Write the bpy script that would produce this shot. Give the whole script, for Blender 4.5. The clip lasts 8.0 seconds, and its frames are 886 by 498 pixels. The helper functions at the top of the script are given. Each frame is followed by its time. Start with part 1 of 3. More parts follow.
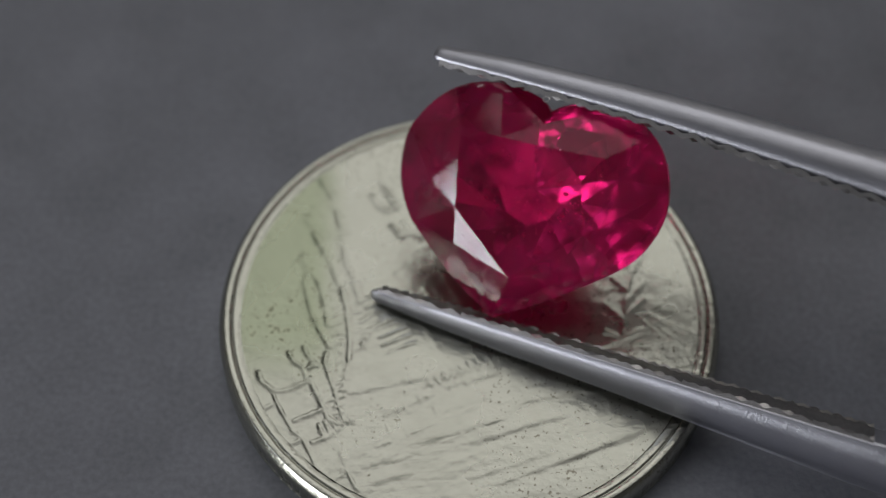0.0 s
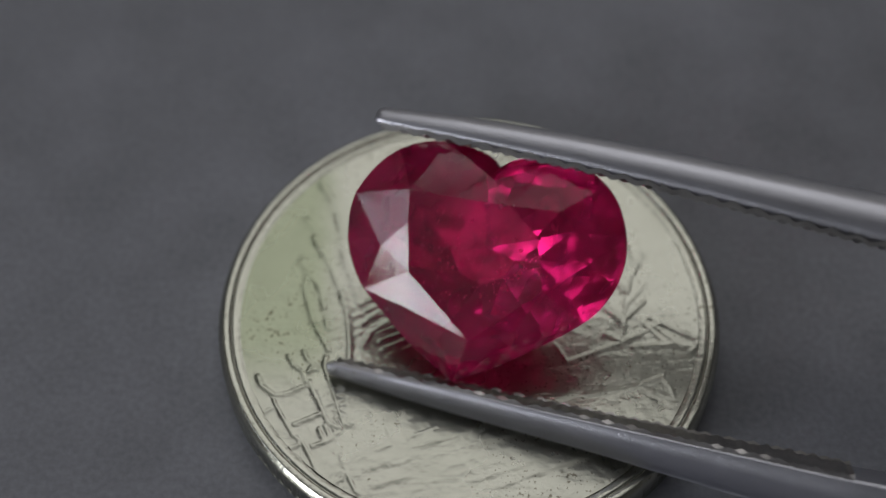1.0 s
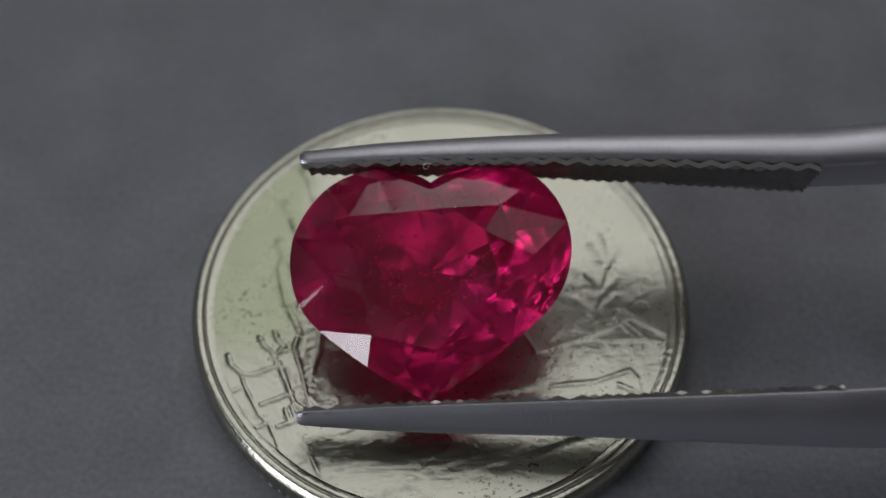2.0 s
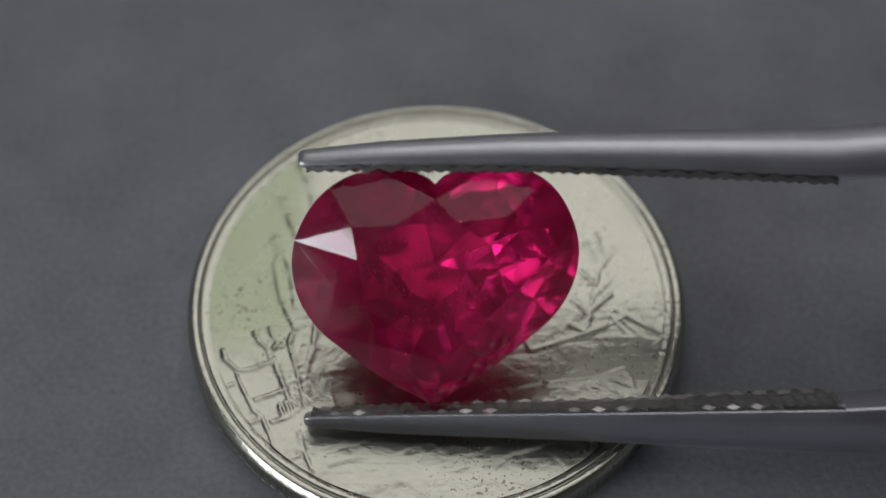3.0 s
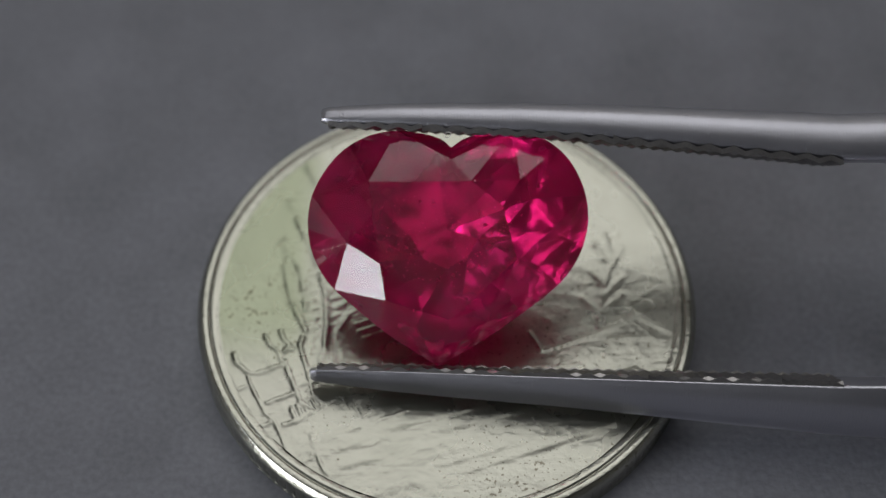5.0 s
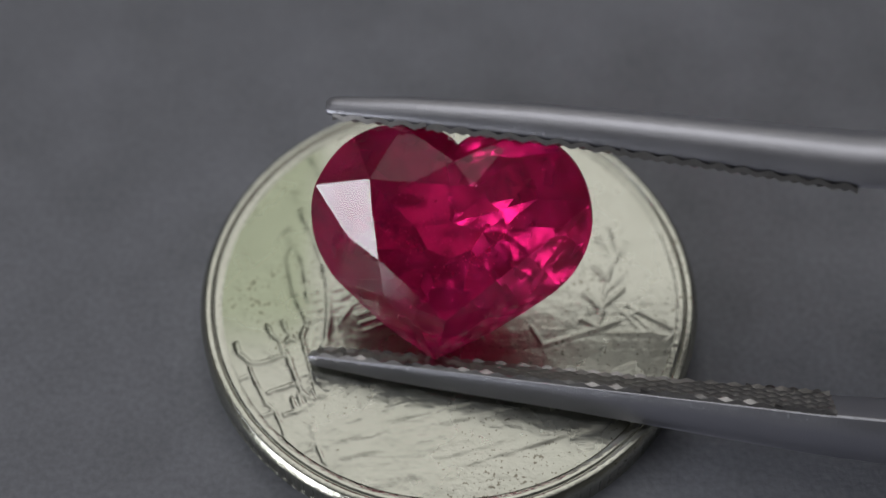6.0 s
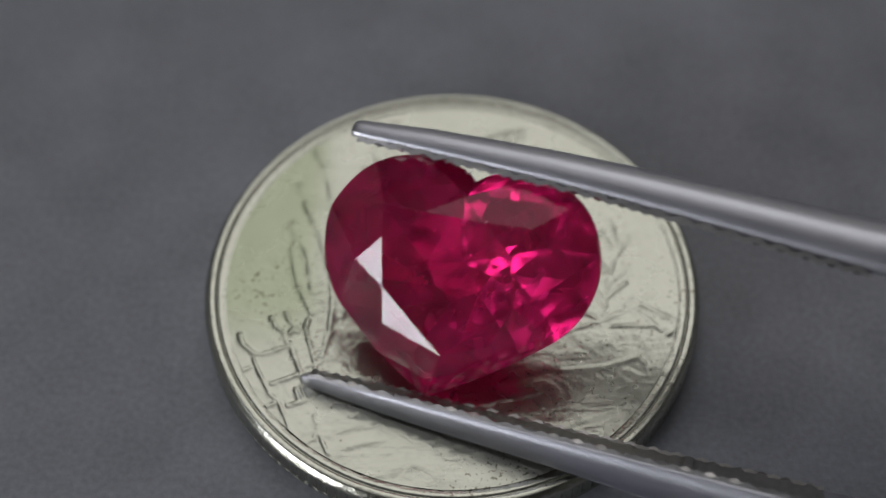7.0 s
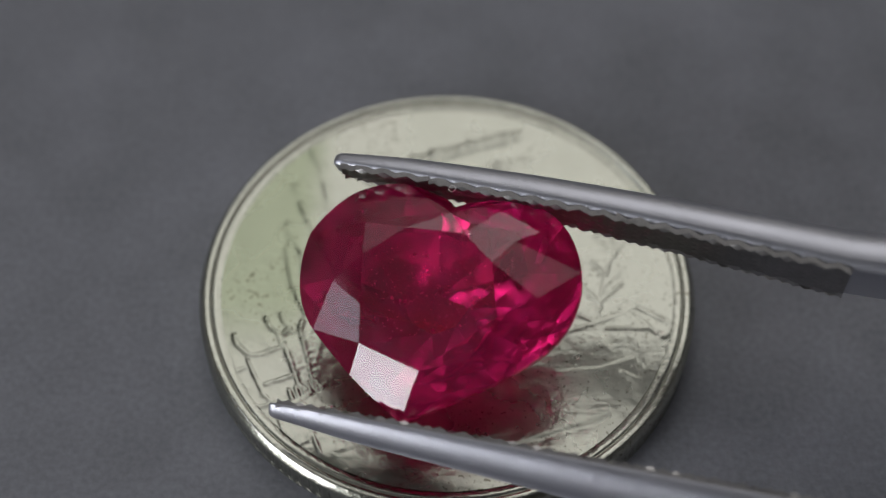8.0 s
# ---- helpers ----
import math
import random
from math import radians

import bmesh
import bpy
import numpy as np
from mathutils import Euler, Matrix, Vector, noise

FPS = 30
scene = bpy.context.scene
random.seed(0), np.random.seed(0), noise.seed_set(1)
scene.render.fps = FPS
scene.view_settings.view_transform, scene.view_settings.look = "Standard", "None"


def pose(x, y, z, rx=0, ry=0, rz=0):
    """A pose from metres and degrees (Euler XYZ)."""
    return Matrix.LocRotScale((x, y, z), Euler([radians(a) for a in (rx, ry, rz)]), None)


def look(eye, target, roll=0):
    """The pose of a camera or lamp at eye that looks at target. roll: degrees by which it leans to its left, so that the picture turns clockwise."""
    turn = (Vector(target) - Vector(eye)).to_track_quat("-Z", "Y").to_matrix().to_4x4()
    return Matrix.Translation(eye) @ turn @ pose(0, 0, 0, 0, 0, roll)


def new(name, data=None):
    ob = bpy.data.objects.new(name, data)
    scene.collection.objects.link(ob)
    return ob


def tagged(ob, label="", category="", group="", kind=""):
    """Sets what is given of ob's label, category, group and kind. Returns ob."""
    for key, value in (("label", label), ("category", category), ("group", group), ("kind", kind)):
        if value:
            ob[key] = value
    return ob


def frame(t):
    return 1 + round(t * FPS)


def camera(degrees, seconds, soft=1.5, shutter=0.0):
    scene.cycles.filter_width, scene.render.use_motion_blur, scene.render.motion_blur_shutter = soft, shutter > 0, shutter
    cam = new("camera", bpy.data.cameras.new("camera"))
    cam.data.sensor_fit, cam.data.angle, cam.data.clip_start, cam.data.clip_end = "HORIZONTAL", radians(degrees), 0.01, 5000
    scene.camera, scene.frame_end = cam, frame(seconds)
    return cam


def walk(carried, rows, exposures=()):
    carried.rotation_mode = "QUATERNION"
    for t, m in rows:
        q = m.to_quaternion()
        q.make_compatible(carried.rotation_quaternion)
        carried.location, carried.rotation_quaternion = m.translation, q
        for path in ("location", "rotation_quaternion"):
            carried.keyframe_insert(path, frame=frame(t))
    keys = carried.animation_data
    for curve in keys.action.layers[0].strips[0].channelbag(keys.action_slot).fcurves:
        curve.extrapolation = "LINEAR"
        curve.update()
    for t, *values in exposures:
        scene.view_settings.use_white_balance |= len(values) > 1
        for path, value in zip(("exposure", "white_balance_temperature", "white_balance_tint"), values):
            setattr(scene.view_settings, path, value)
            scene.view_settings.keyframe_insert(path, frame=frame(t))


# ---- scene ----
cam = camera(32.0, 8.0, soft=1.45, shutter=0.5)
# the phone stands still over the bench; the far part of the coin is a little out of focus
cam.data.dof.use_dof = True
cam.data.dof.focus_distance = 0.059
cam.data.dof.aperture_fstop = 30.0
STAND = pose(0, -0.034, 0.05491, 34.04, -0.17, 0.26)
walk(cam, [(0.0, STAND), (8.0, STAND)], exposures=[(0.0, -0.04), (1.2, -0.06), (2.5, 0.08), (4.5, 0.2), (6.0, 0.18), (8.0, 0.18)])

# ---- light: daylight through a window, added fill lamps, and a partly darkened room ----
world = bpy.data.worlds.new("world")
scene.world = world
world.use_nodes = True
sky = world.node_tree.nodes.new("ShaderNodeTexSky")
sky.sky_type, sky.sun_disc, sky.sun_elevation, sky.sun_rotation = "NISHITA", False, radians(35), radians(235)
world.node_tree.links.new(sky.outputs[0], world.node_tree.nodes["Background"].inputs[0])
world.node_tree.nodes["Background"].inputs[1].default_value = 0.1


def window_light(y, z, wide, high, energy):
    data = bpy.data.lights.new("window_light", "AREA")
    data.shape, data.size, data.size_y = "RECTANGLE", wide, high
    data.energy, data.color = energy, (0.92, 0.945, 1.0)
    ob = new("window_light", data)
    ob.matrix_world = look((-1.99, y, z), (0, y, z))
    return ob


window_light(-1.5, 0.56, 1.34, 0.9, 22.5)
# dim low lamp, added to brighten the tweezer arms and the coin's rim
window_light(-2.66, 0.5, 0.84, 0.34, 1.3)


def ceiling_fill():
    """Added area lamp, unseen under the ceiling; brightens what the coin mirrors."""
    data = bpy.data.lights.new("ceiling_fill", "AREA")
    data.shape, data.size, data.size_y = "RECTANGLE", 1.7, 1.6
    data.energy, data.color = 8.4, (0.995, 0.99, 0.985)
    ob = new("ceiling_fill", data)
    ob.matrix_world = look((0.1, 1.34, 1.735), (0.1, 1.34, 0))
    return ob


ceiling_fill()


def facet_fill():
    """Dim fill lamp, added overhead so the ruby's crown facets reflect a pale veil."""
    data = bpy.data.lights.new("facet_fill", "AREA")
    data.shape, data.size, data.size_y = "RECTANGLE", 2.4, 0.5
    data.energy, data.color = 1.4, (0.995, 0.99, 0.985)
    ob = new("facet_fill", data)
    ob.matrix_world = look((0.1, 0.2, 1.735), (0.1, 0.2, 0))
    return ob


facet_fill()


def wall_fill():
    """Fill lamp added at the west wall, reflected as lilac in the left facets."""
    data = bpy.data.lights.new("wall_fill", "AREA")
    data.shape, data.size, data.size_y = "RECTANGLE", 0.84, 0.88
    data.energy, data.color = 2.5, (0.9, 0.93, 1.0)
    ob = new("wall_fill", data)
    ob.matrix_world = look((-1.99, -0.37, 1.2), (0, -0.37, 1.2))
    return ob


wall_fill()


# ---- materials ----
def material(name, color, rough=0.5, metal=0.0, grain=0.0, scale=100.0, bump=0.0, bump_scale=2000.0, bump_m=0.0001):
    mat = bpy.data.materials.new(name)
    mat.use_nodes = True
    n, l = mat.node_tree.nodes, mat.node_tree.links
    b = n["Principled BSDF"]
    b.inputs["Base Color"].default_value = (*color, 1)
    b.inputs["Roughness"].default_value = rough
    b.inputs["Metallic"].default_value = metal
    co = n.new("ShaderNodeTexCoord")
    if grain:
        big, fine = n.new("ShaderNodeTexNoise"), n.new("ShaderNodeTexNoise")
        big.inputs["Scale"].default_value, big.inputs["Detail"].default_value = scale, 4
        fine.inputs["Scale"].default_value, fine.inputs["Detail"].default_value = scale * 14, 3
        add, ramp = n.new("ShaderNodeMath"), n.new("ShaderNodeMapRange")
        ramp.inputs["From Min"].default_value, ramp.inputs["From Max"].default_value = 0.6, 1.4
        ramp.inputs["To Min"].default_value, ramp.inputs["To Max"].default_value = 1 - grain, 1 + grain
        mix = n.new("ShaderNodeMix")
        mix.data_type, mix.blend_type = "RGBA", "MULTIPLY"
        mix.inputs["Factor"].default_value = 1
        mix.inputs[6].default_value = (*color, 1)
        for t in (big, fine):
            l.new(co.outputs["Object"], t.inputs["Vector"])
        l.new(big.outputs["Fac"], add.inputs[0])
        l.new(fine.outputs["Fac"], add.inputs[1])
        l.new(add.outputs[0], ramp.inputs["Value"])
        l.new(ramp.outputs[0], mix.inputs[7])
        l.new(mix.outputs[2], b.inputs["Base Color"])
    if bump:
        t, bm_ = n.new("ShaderNodeTexNoise"), n.new("ShaderNodeBump")
        t.inputs["Scale"].default_value, t.inputs["Detail"].default_value = bump_scale, 4
        bm_.inputs["Strength"].default_value, bm_.inputs["Distance"].default_value = bump, bump_m
        l.new(co.outputs["Object"], t.inputs["Vector"])
        l.new(t.outputs["Fac"], bm_.inputs["Height"])
        l.new(bm_.outputs[0], b.inputs["Normal"])
    return mat


def coin_material(name, dim_tint, span):
    """Cupronickel, handled: fine scratches along one way, dark specks in the pores, cloudy tarnish. A tint paints in
    the left field's dimmer reflection.
    """
    mat = material(name, (0.60, 0.575, 0.49), 0.2, 1.0)
    n, l = mat.node_tree.nodes, mat.node_tree.links
    b = n["Principled BSDF"]
    co = n.new("ShaderNodeTexCoord")

    def tex(scale, detail, stretch=None):
        t = n.new("ShaderNodeTexNoise")
        t.inputs["Scale"].default_value, t.inputs["Detail"].default_value = scale, detail
        if stretch:
            m = n.new("ShaderNodeMapping")
            m.inputs["Scale"].default_value = stretch
            m.inputs["Rotation"].default_value = (0, 0, radians(-19))
            l.new(co.outputs["Object"], m.inputs["Vector"])
            l.new(m.outputs[0], t.inputs["Vector"])
        else:
            l.new(co.outputs["Object"], t.inputs["Vector"])
        return t

    cloud, pore, scratch, fine = tex(330, 8), tex(7000, 2), tex(900, 3, (0.12, 2.4, 1)), tex(4200, 4)
    speck = n.new("ShaderNodeMapRange")
    speck.inputs["From Min"].default_value, speck.inputs["From Max"].default_value = 0.93, 0.99
    speck.inputs["To Min"].default_value, speck.inputs["To Max"].default_value = 0.0, 0.8
    gather = n.new("ShaderNodeMath")
    gather.operation = "MULTIPLY_ADD"
    gather.inputs[1].default_value = 0.5
    l.new(cloud.outputs["Fac"], gather.inputs[0])
    l.new(pore.outputs["Fac"], gather.inputs[2])
    l.new(gather.outputs[0], speck.inputs["Value"])
    tone = n.new("ShaderNodeMix")
    tone.data_type = "RGBA"
    tone.inputs[6].default_value, tone.inputs[7].default_value = (0.375, 0.378, 0.315, 1), (0.595, 0.59, 0.515, 1)
    l.new(cloud.outputs["Fac"], tone.inputs["Factor"])
    dark = n.new("ShaderNodeMix")
    dark.data_type = "RGBA"
    dark.inputs[7].default_value = (0.16, 0.14, 0.10, 1)
    l.new(speck.outputs[0], dark.inputs["Factor"])
    l.new(tone.outputs[2], dark.inputs[6])
    # the left field's darker, greener reflection, painted into the base colour
    place, ways = n.new("ShaderNodeSeparateXYZ"), []
    l.new(co.outputs["Object"], place.inputs[0])
    warp = n.new("ShaderNodeMath")
    warp.operation = "MULTIPLY_ADD"
    warp.inputs[1].default_value = 0.0016
    l.new(cloud.outputs["Fac"], warp.inputs[0])
    for axis, lo, hi in (("X", -0.0046, -0.0064), ("Y", -0.0050, -0.0012)):
        m = n.new("ShaderNodeMapRange")
        m.interpolation_type = "SMOOTHSTEP"
        m.inputs["From Min"].default_value, m.inputs["From Max"].default_value = lo + 0.0008, hi + 0.0008
        if axis == "X":
            l.new(place.outputs[axis], warp.inputs[2])
            l.new(warp.outputs[0], m.inputs["Value"])
        else:
            l.new(place.outputs[axis], m.inputs["Value"])
        ways.append(m)
    both, dim_mix = n.new("ShaderNodeMath"), n.new("ShaderNodeMix")
    both.operation = "MULTIPLY"
    l.new(ways[0].outputs[0], both.inputs[0])
    l.new(ways[1].outputs[0], both.inputs[1])
    dim_mix.data_type, dim_mix.blend_type = "RGBA", "MULTIPLY"
    dim_mix.inputs[7].default_value = dim_tint
    l.new(both.outputs[0], dim_mix.inputs["Factor"])
    l.new(dark.outputs[2], dim_mix.inputs[6])
    l.new(dim_mix.outputs[2], b.inputs["Base Color"])
    rough = n.new("ShaderNodeMapRange")
    rough.inputs["To Min"].default_value, rough.inputs["To Max"].default_value = span
    l.new(cloud.outputs["Fac"], rough.inputs["Value"])
    l.new(rough.outputs[0], b.inputs["Roughness"])
    s1, s2 = n.new("ShaderNodeBump"), n.new("ShaderNodeBump")
    s1.inputs["Strength"].default_value, s1.inputs["Distance"].default_value = 0.6, 0.00003
    s2.inputs["Strength"].default_value, s2.inputs["Distance"].default_value = 0.9, 0.000026
    l.new(scratch.outputs["Fac"], s1.inputs["Height"])
    l.new(fine.outputs["Fac"], s2.inputs["Height"])
    l.new(s1.outputs[0], s2.inputs["Normal"])
    l.new(s2.outputs[0], b.inputs["Normal"])
    return mat


def steel_material():
    """Satin stainless steel, brushed across the arm."""
    mat = material("satin_steel", (0.52, 0.52, 0.57), 0.38, 1.0)
    n, l = mat.node_tree.nodes, mat.node_tree.links
    b = n["Principled BSDF"]
    co, m, t, fine = (n.new("ShaderNode" + k) for k in ("TexCoord", "Mapping", "TexNoise", "TexNoise"))
    m.inputs["Scale"].default_value = (6, 0.9, 0.9)
    t.inputs["Scale"].default_value, t.inputs["Detail"].default_value = 2600, 5
    fine.inputs["Scale"].default_value, fine.inputs["Detail"].default_value = 450, 4
    l.new(co.outputs["Object"], m.inputs["Vector"])
    l.new(m.outputs[0], t.inputs["Vector"])
    l.new(co.outputs["Object"], fine.inputs["Vector"])
    rough, bump = n.new("ShaderNodeMapRange"), n.new("ShaderNodeBump")
    rough.inputs["To Min"].default_value, rough.inputs["To Max"].default_value = 0.32, 0.44
    l.new(fine.outputs["Fac"], rough.inputs["Value"])
    l.new(rough.outputs[0], b.inputs["Roughness"])
    bump.inputs["Strength"].default_value, bump.inputs["Distance"].default_value = 0.7, 0.000018
    l.new(t.outputs["Fac"], bump.inputs["Height"])
    l.new(bump.outputs[0], b.inputs["Normal"])
    return mat


def ruby_material(name, rough, veil_least, veil_most, scatter, uneven=0.0):
    """Red corundum; veil: the share of the light that fine inclusions under the surface scatter."""
    mat = bpy.data.materials.new(name)
    mat.use_nodes = True
    n, l = mat.node_tree.nodes, mat.node_tree.links
    b = n["Principled BSDF"]
    b.inputs["Base Color"].default_value = (0.93, 0.011, 0.17, 1)
    b.inputs["Roughness"].default_value = rough
    b.inputs["IOR"].default_value = 1.77
    b.inputs["Transmission Weight"].default_value = 1.0
    silk, mix = n.new(scatter), n.new("ShaderNodeMixShader")
    silk.inputs["Color"].default_value = (0.66, 0.025, 0.16, 1)
    co, cloud, share = n.new("ShaderNodeTexCoord"), n.new("ShaderNodeTexNoise"), n.new("ShaderNodeMapRange")
    cloud.inputs["Scale"].default_value, cloud.inputs["Detail"].default_value = 520, 8
    share.inputs["From Min"].default_value, share.inputs["From Max"].default_value = 0.38, 0.72
    share.inputs["To Min"].default_value, share.inputs["To Max"].default_value = veil_least, veil_most
    l.new(co.outputs["Object"], cloud.inputs["Vector"])
    l.new(cloud.outputs["Fac"], share.inputs["Value"])
    l.new(share.outputs[0], mix.inputs[0])
    l.new(b.outputs[0], mix.inputs[1])
    l.new(silk.outputs[0], mix.inputs[2])
    l.new(mix.outputs[0], n["Material Output"].inputs[0])
    if uneven:
        bump, swirl = n.new("ShaderNodeBump"), n.new("ShaderNodeTexNoise")
        swirl.inputs["Scale"].default_value, swirl.inputs["Detail"].default_value = 430, 1.5
        bump.inputs["Strength"].default_value, bump.inputs["Distance"].default_value = 1.0, uneven
        l.new(co.outputs["Object"], swirl.inputs["Vector"])
        l.new(swirl.outputs["Fac"], bump.inputs["Height"])
        l.new(bump.outputs[0], b.inputs["Normal"])
    return mat


LINT = material("lint", (0.75, 0.72, 0.7), 0.7)
FLECK = material("pale_inclusion", (0.85, 0.45, 0.55), 0.5)
PAPER = material("grey_card", (0.25, 0.255, 0.286), 0.6, 0.0, 0.26, 260, 0.3, 3200, 0.0001)
COIN = coin_material("cupronickel", (0.70, 0.76, 0.63, 1), (0.2, 0.34))
RIM = coin_material("cupronickel_rim", (1, 1, 1, 1), (0.12, 0.3))
STEEL = steel_material()
GRIP = material("cut_steel", (0.4, 0.385, 0.38), 0.34, 1.0, 0.2, 900)
RUBY = ruby_material("polished_ruby", 0.0, 0.05, 0.26, "ShaderNodeBsdfDiffuse")
RUBY_BELOW = ruby_material("included_ruby", 0.19, 0.09, 0.4, "ShaderNodeBsdfTranslucent", 0.0005)
PAINT = material("white_paint", (0.78, 0.77, 0.74), 0.7, 0.0, 0.03, 3, 0.1, 60, 0.002)
# ceiling and walls out of view, greyed in place of shade around the camera
CEILING = material("darkened_ceiling", (0.22, 0.22, 0.22), 0.8, 0.0, 0.03, 3, 0.1, 60, 0.002)
SHADE = material("darkened_wall", (0.22, 0.215, 0.21), 0.7, 0.0, 0.04, 3, 0.1, 60, 0.002)
FLOORING = material("grey_floor", (0.25, 0.24, 0.22), 0.5, 0.0, 0.08, 2)
BENCH = material("bench_wood", (0.34, 0.24, 0.15), 0.45, 0.0, 0.15, 9)


# ---- mesh helpers ----
def link(name, bm, mat, parent=None, label="", smooth=False):
    me = bpy.data.meshes.new(name)
    bm.to_mesh(me)
    bm.free()
    me.materials.append(mat)
    if smooth:
        me.polygons.foreach_set("use_smooth", [True] * len(me.polygons))
    ob = new(name, me)
    ob.parent = parent
    return tagged(ob, label)


def part(name, bm, mat, parent, label="", smooth=False):
    return link(name, bm, mat, parent, label, smooth)


def slab(bm, x0, x1, y0, y1, z0, z1):
    v = [bm.verts.new((x, y, z)) for x in (x0, x1) for y in (y0, y1) for z in (z0, z1)]
    for f in ((0, 1, 3, 2), (4, 6, 7, 5), (0, 4, 5, 1), (2, 3, 7, 6), (0, 2, 6, 4), (1, 5, 7, 3)):
        bm.faces.new([v[i] for i in f])
    return bm


def spline(points, steps):
    """A smooth open curve through the points."""
    p = [Vector(q) for q in points]
    p = [2 * p[0] - p[1], *p, 2 * p[-1] - p[-2]]
    out = []
    for i in range(1, len(p) - 2):
        for s in range(steps):
            t = s / steps
            out.append(0.5 * (2 * p[i] + (p[i + 1] - p[i - 1]) * t + (2 * p[i - 1] - 5 * p[i] + 4 * p[i + 1] - p[i + 2]) * t * t
                              + (3 * p[i] - p[i - 1] - 3 * p[i + 1] + p[i + 2]) * t ** 3))
    return out + [p[-2]]


MM = 0.001
GM = 0.001008


# ---- the room and the bench ----
def room():
    for name, mat, box in (
            ("floor", FLOORING, (-2, 2.4, -4.4, 2.2, -0.8, -0.75)),
            ("ceiling", CEILING, (-2.1, 2.5, -4.5, 2.3, 1.75, 1.85)),
            ("wall_north", PAINT, (-2.1, 2.5, 2.2, 2.3, -0.75, 1.75)),
            ("wall_south", SHADE, (-2.1, 2.5, -4.5, -4.4, -0.75, 1.75)),
            ("wall_east", SHADE, (2.4, 2.5, -4.4, 2.2, -0.75, 1.75))):
        tagged(link(name, slab(bmesh.new(), *box), mat), "plain pale painted room surface" if mat is PAINT else "plain grey unseen room surface, kept dark for reflections", kind="structure")
    # openings for the window and for the two lamps added beside it
    bm = bmesh.new()
    for box in ((-2.1, -2, -4.4, -3.1, -0.75, 1.75), (-2.1, -2, -0.82, -0.8, -0.75, 1.75), (-2.1, -2, 0.06, 2.2, -0.75, 1.75),
                (-2.1, -2, -0.8, 0.06, -0.75, 0.75), (-2.1, -2, -0.8, 0.06, 1.65, 1.75),
                (-2.1, -2, -2.19, -0.82, -0.75, 0.1), (-2.1, -2, -2.19, -0.82, 1.02, 1.75), (-2.1, -2, -3.1, -2.22, -0.75, 0.32),
                (-2.1, -2, -3.1, -2.22, 0.68, 1.75), (-2.1, -2, -2.22, -2.19, -0.75, 1.75)):
        slab(bm, *box)
    tagged(link("wall_west", bm, PAINT), "white wall with a window and openings for added lamps", kind="structure")
    bm = bmesh.new()
    slab(bm, -0.75, 0.75, -0.4, 0.5, -0.035, -0.0006)
    for x in (-0.7, 0.64):
        for y in (-0.35, 0.39):
            slab(bm, x, x + 0.06, y, y + 0.06, -0.75, -0.035)
    tagged(link("bench", bm, BENCH), "plain wooden work bench under the grey card", "bench")


def card():
    bm = bmesh.new()
    slab(bm, -0.35, 0.35, -0.22, 0.33, -0.0006, 0.0)
    return tagged(link("ground", bm, PAPER), "dark grey matt card lying flat on the bench", kind="structure")


# ---- the coin ----
RIDGES = []
RIPPLE = random.Random(11)


LEDGES = []
WOBBLE = random.Random(3)


def ridge(*points, w=0.13, up=0.05):
    """A raised line, worn unevenly along its way."""
    for a, b in zip(points, points[1:]):
        n = max(1, round(math.dist(a, b) / 0.7))
        for k in range(n):
            p, q = ([a[c] + (b[c] - a[c]) * (k + e) / n for c in (0, 1)] for e in (0, 1))
            RIDGES.append((p, q, w * WOBBLE.uniform(0.75, 1.2), up * WOBBLE.uniform(0.55, 1.05)))


def ledge(a, b, up=0.05):
    """A low step: the face drops along the line from a to b, to its right."""
    LEDGES.append((a, b, up))


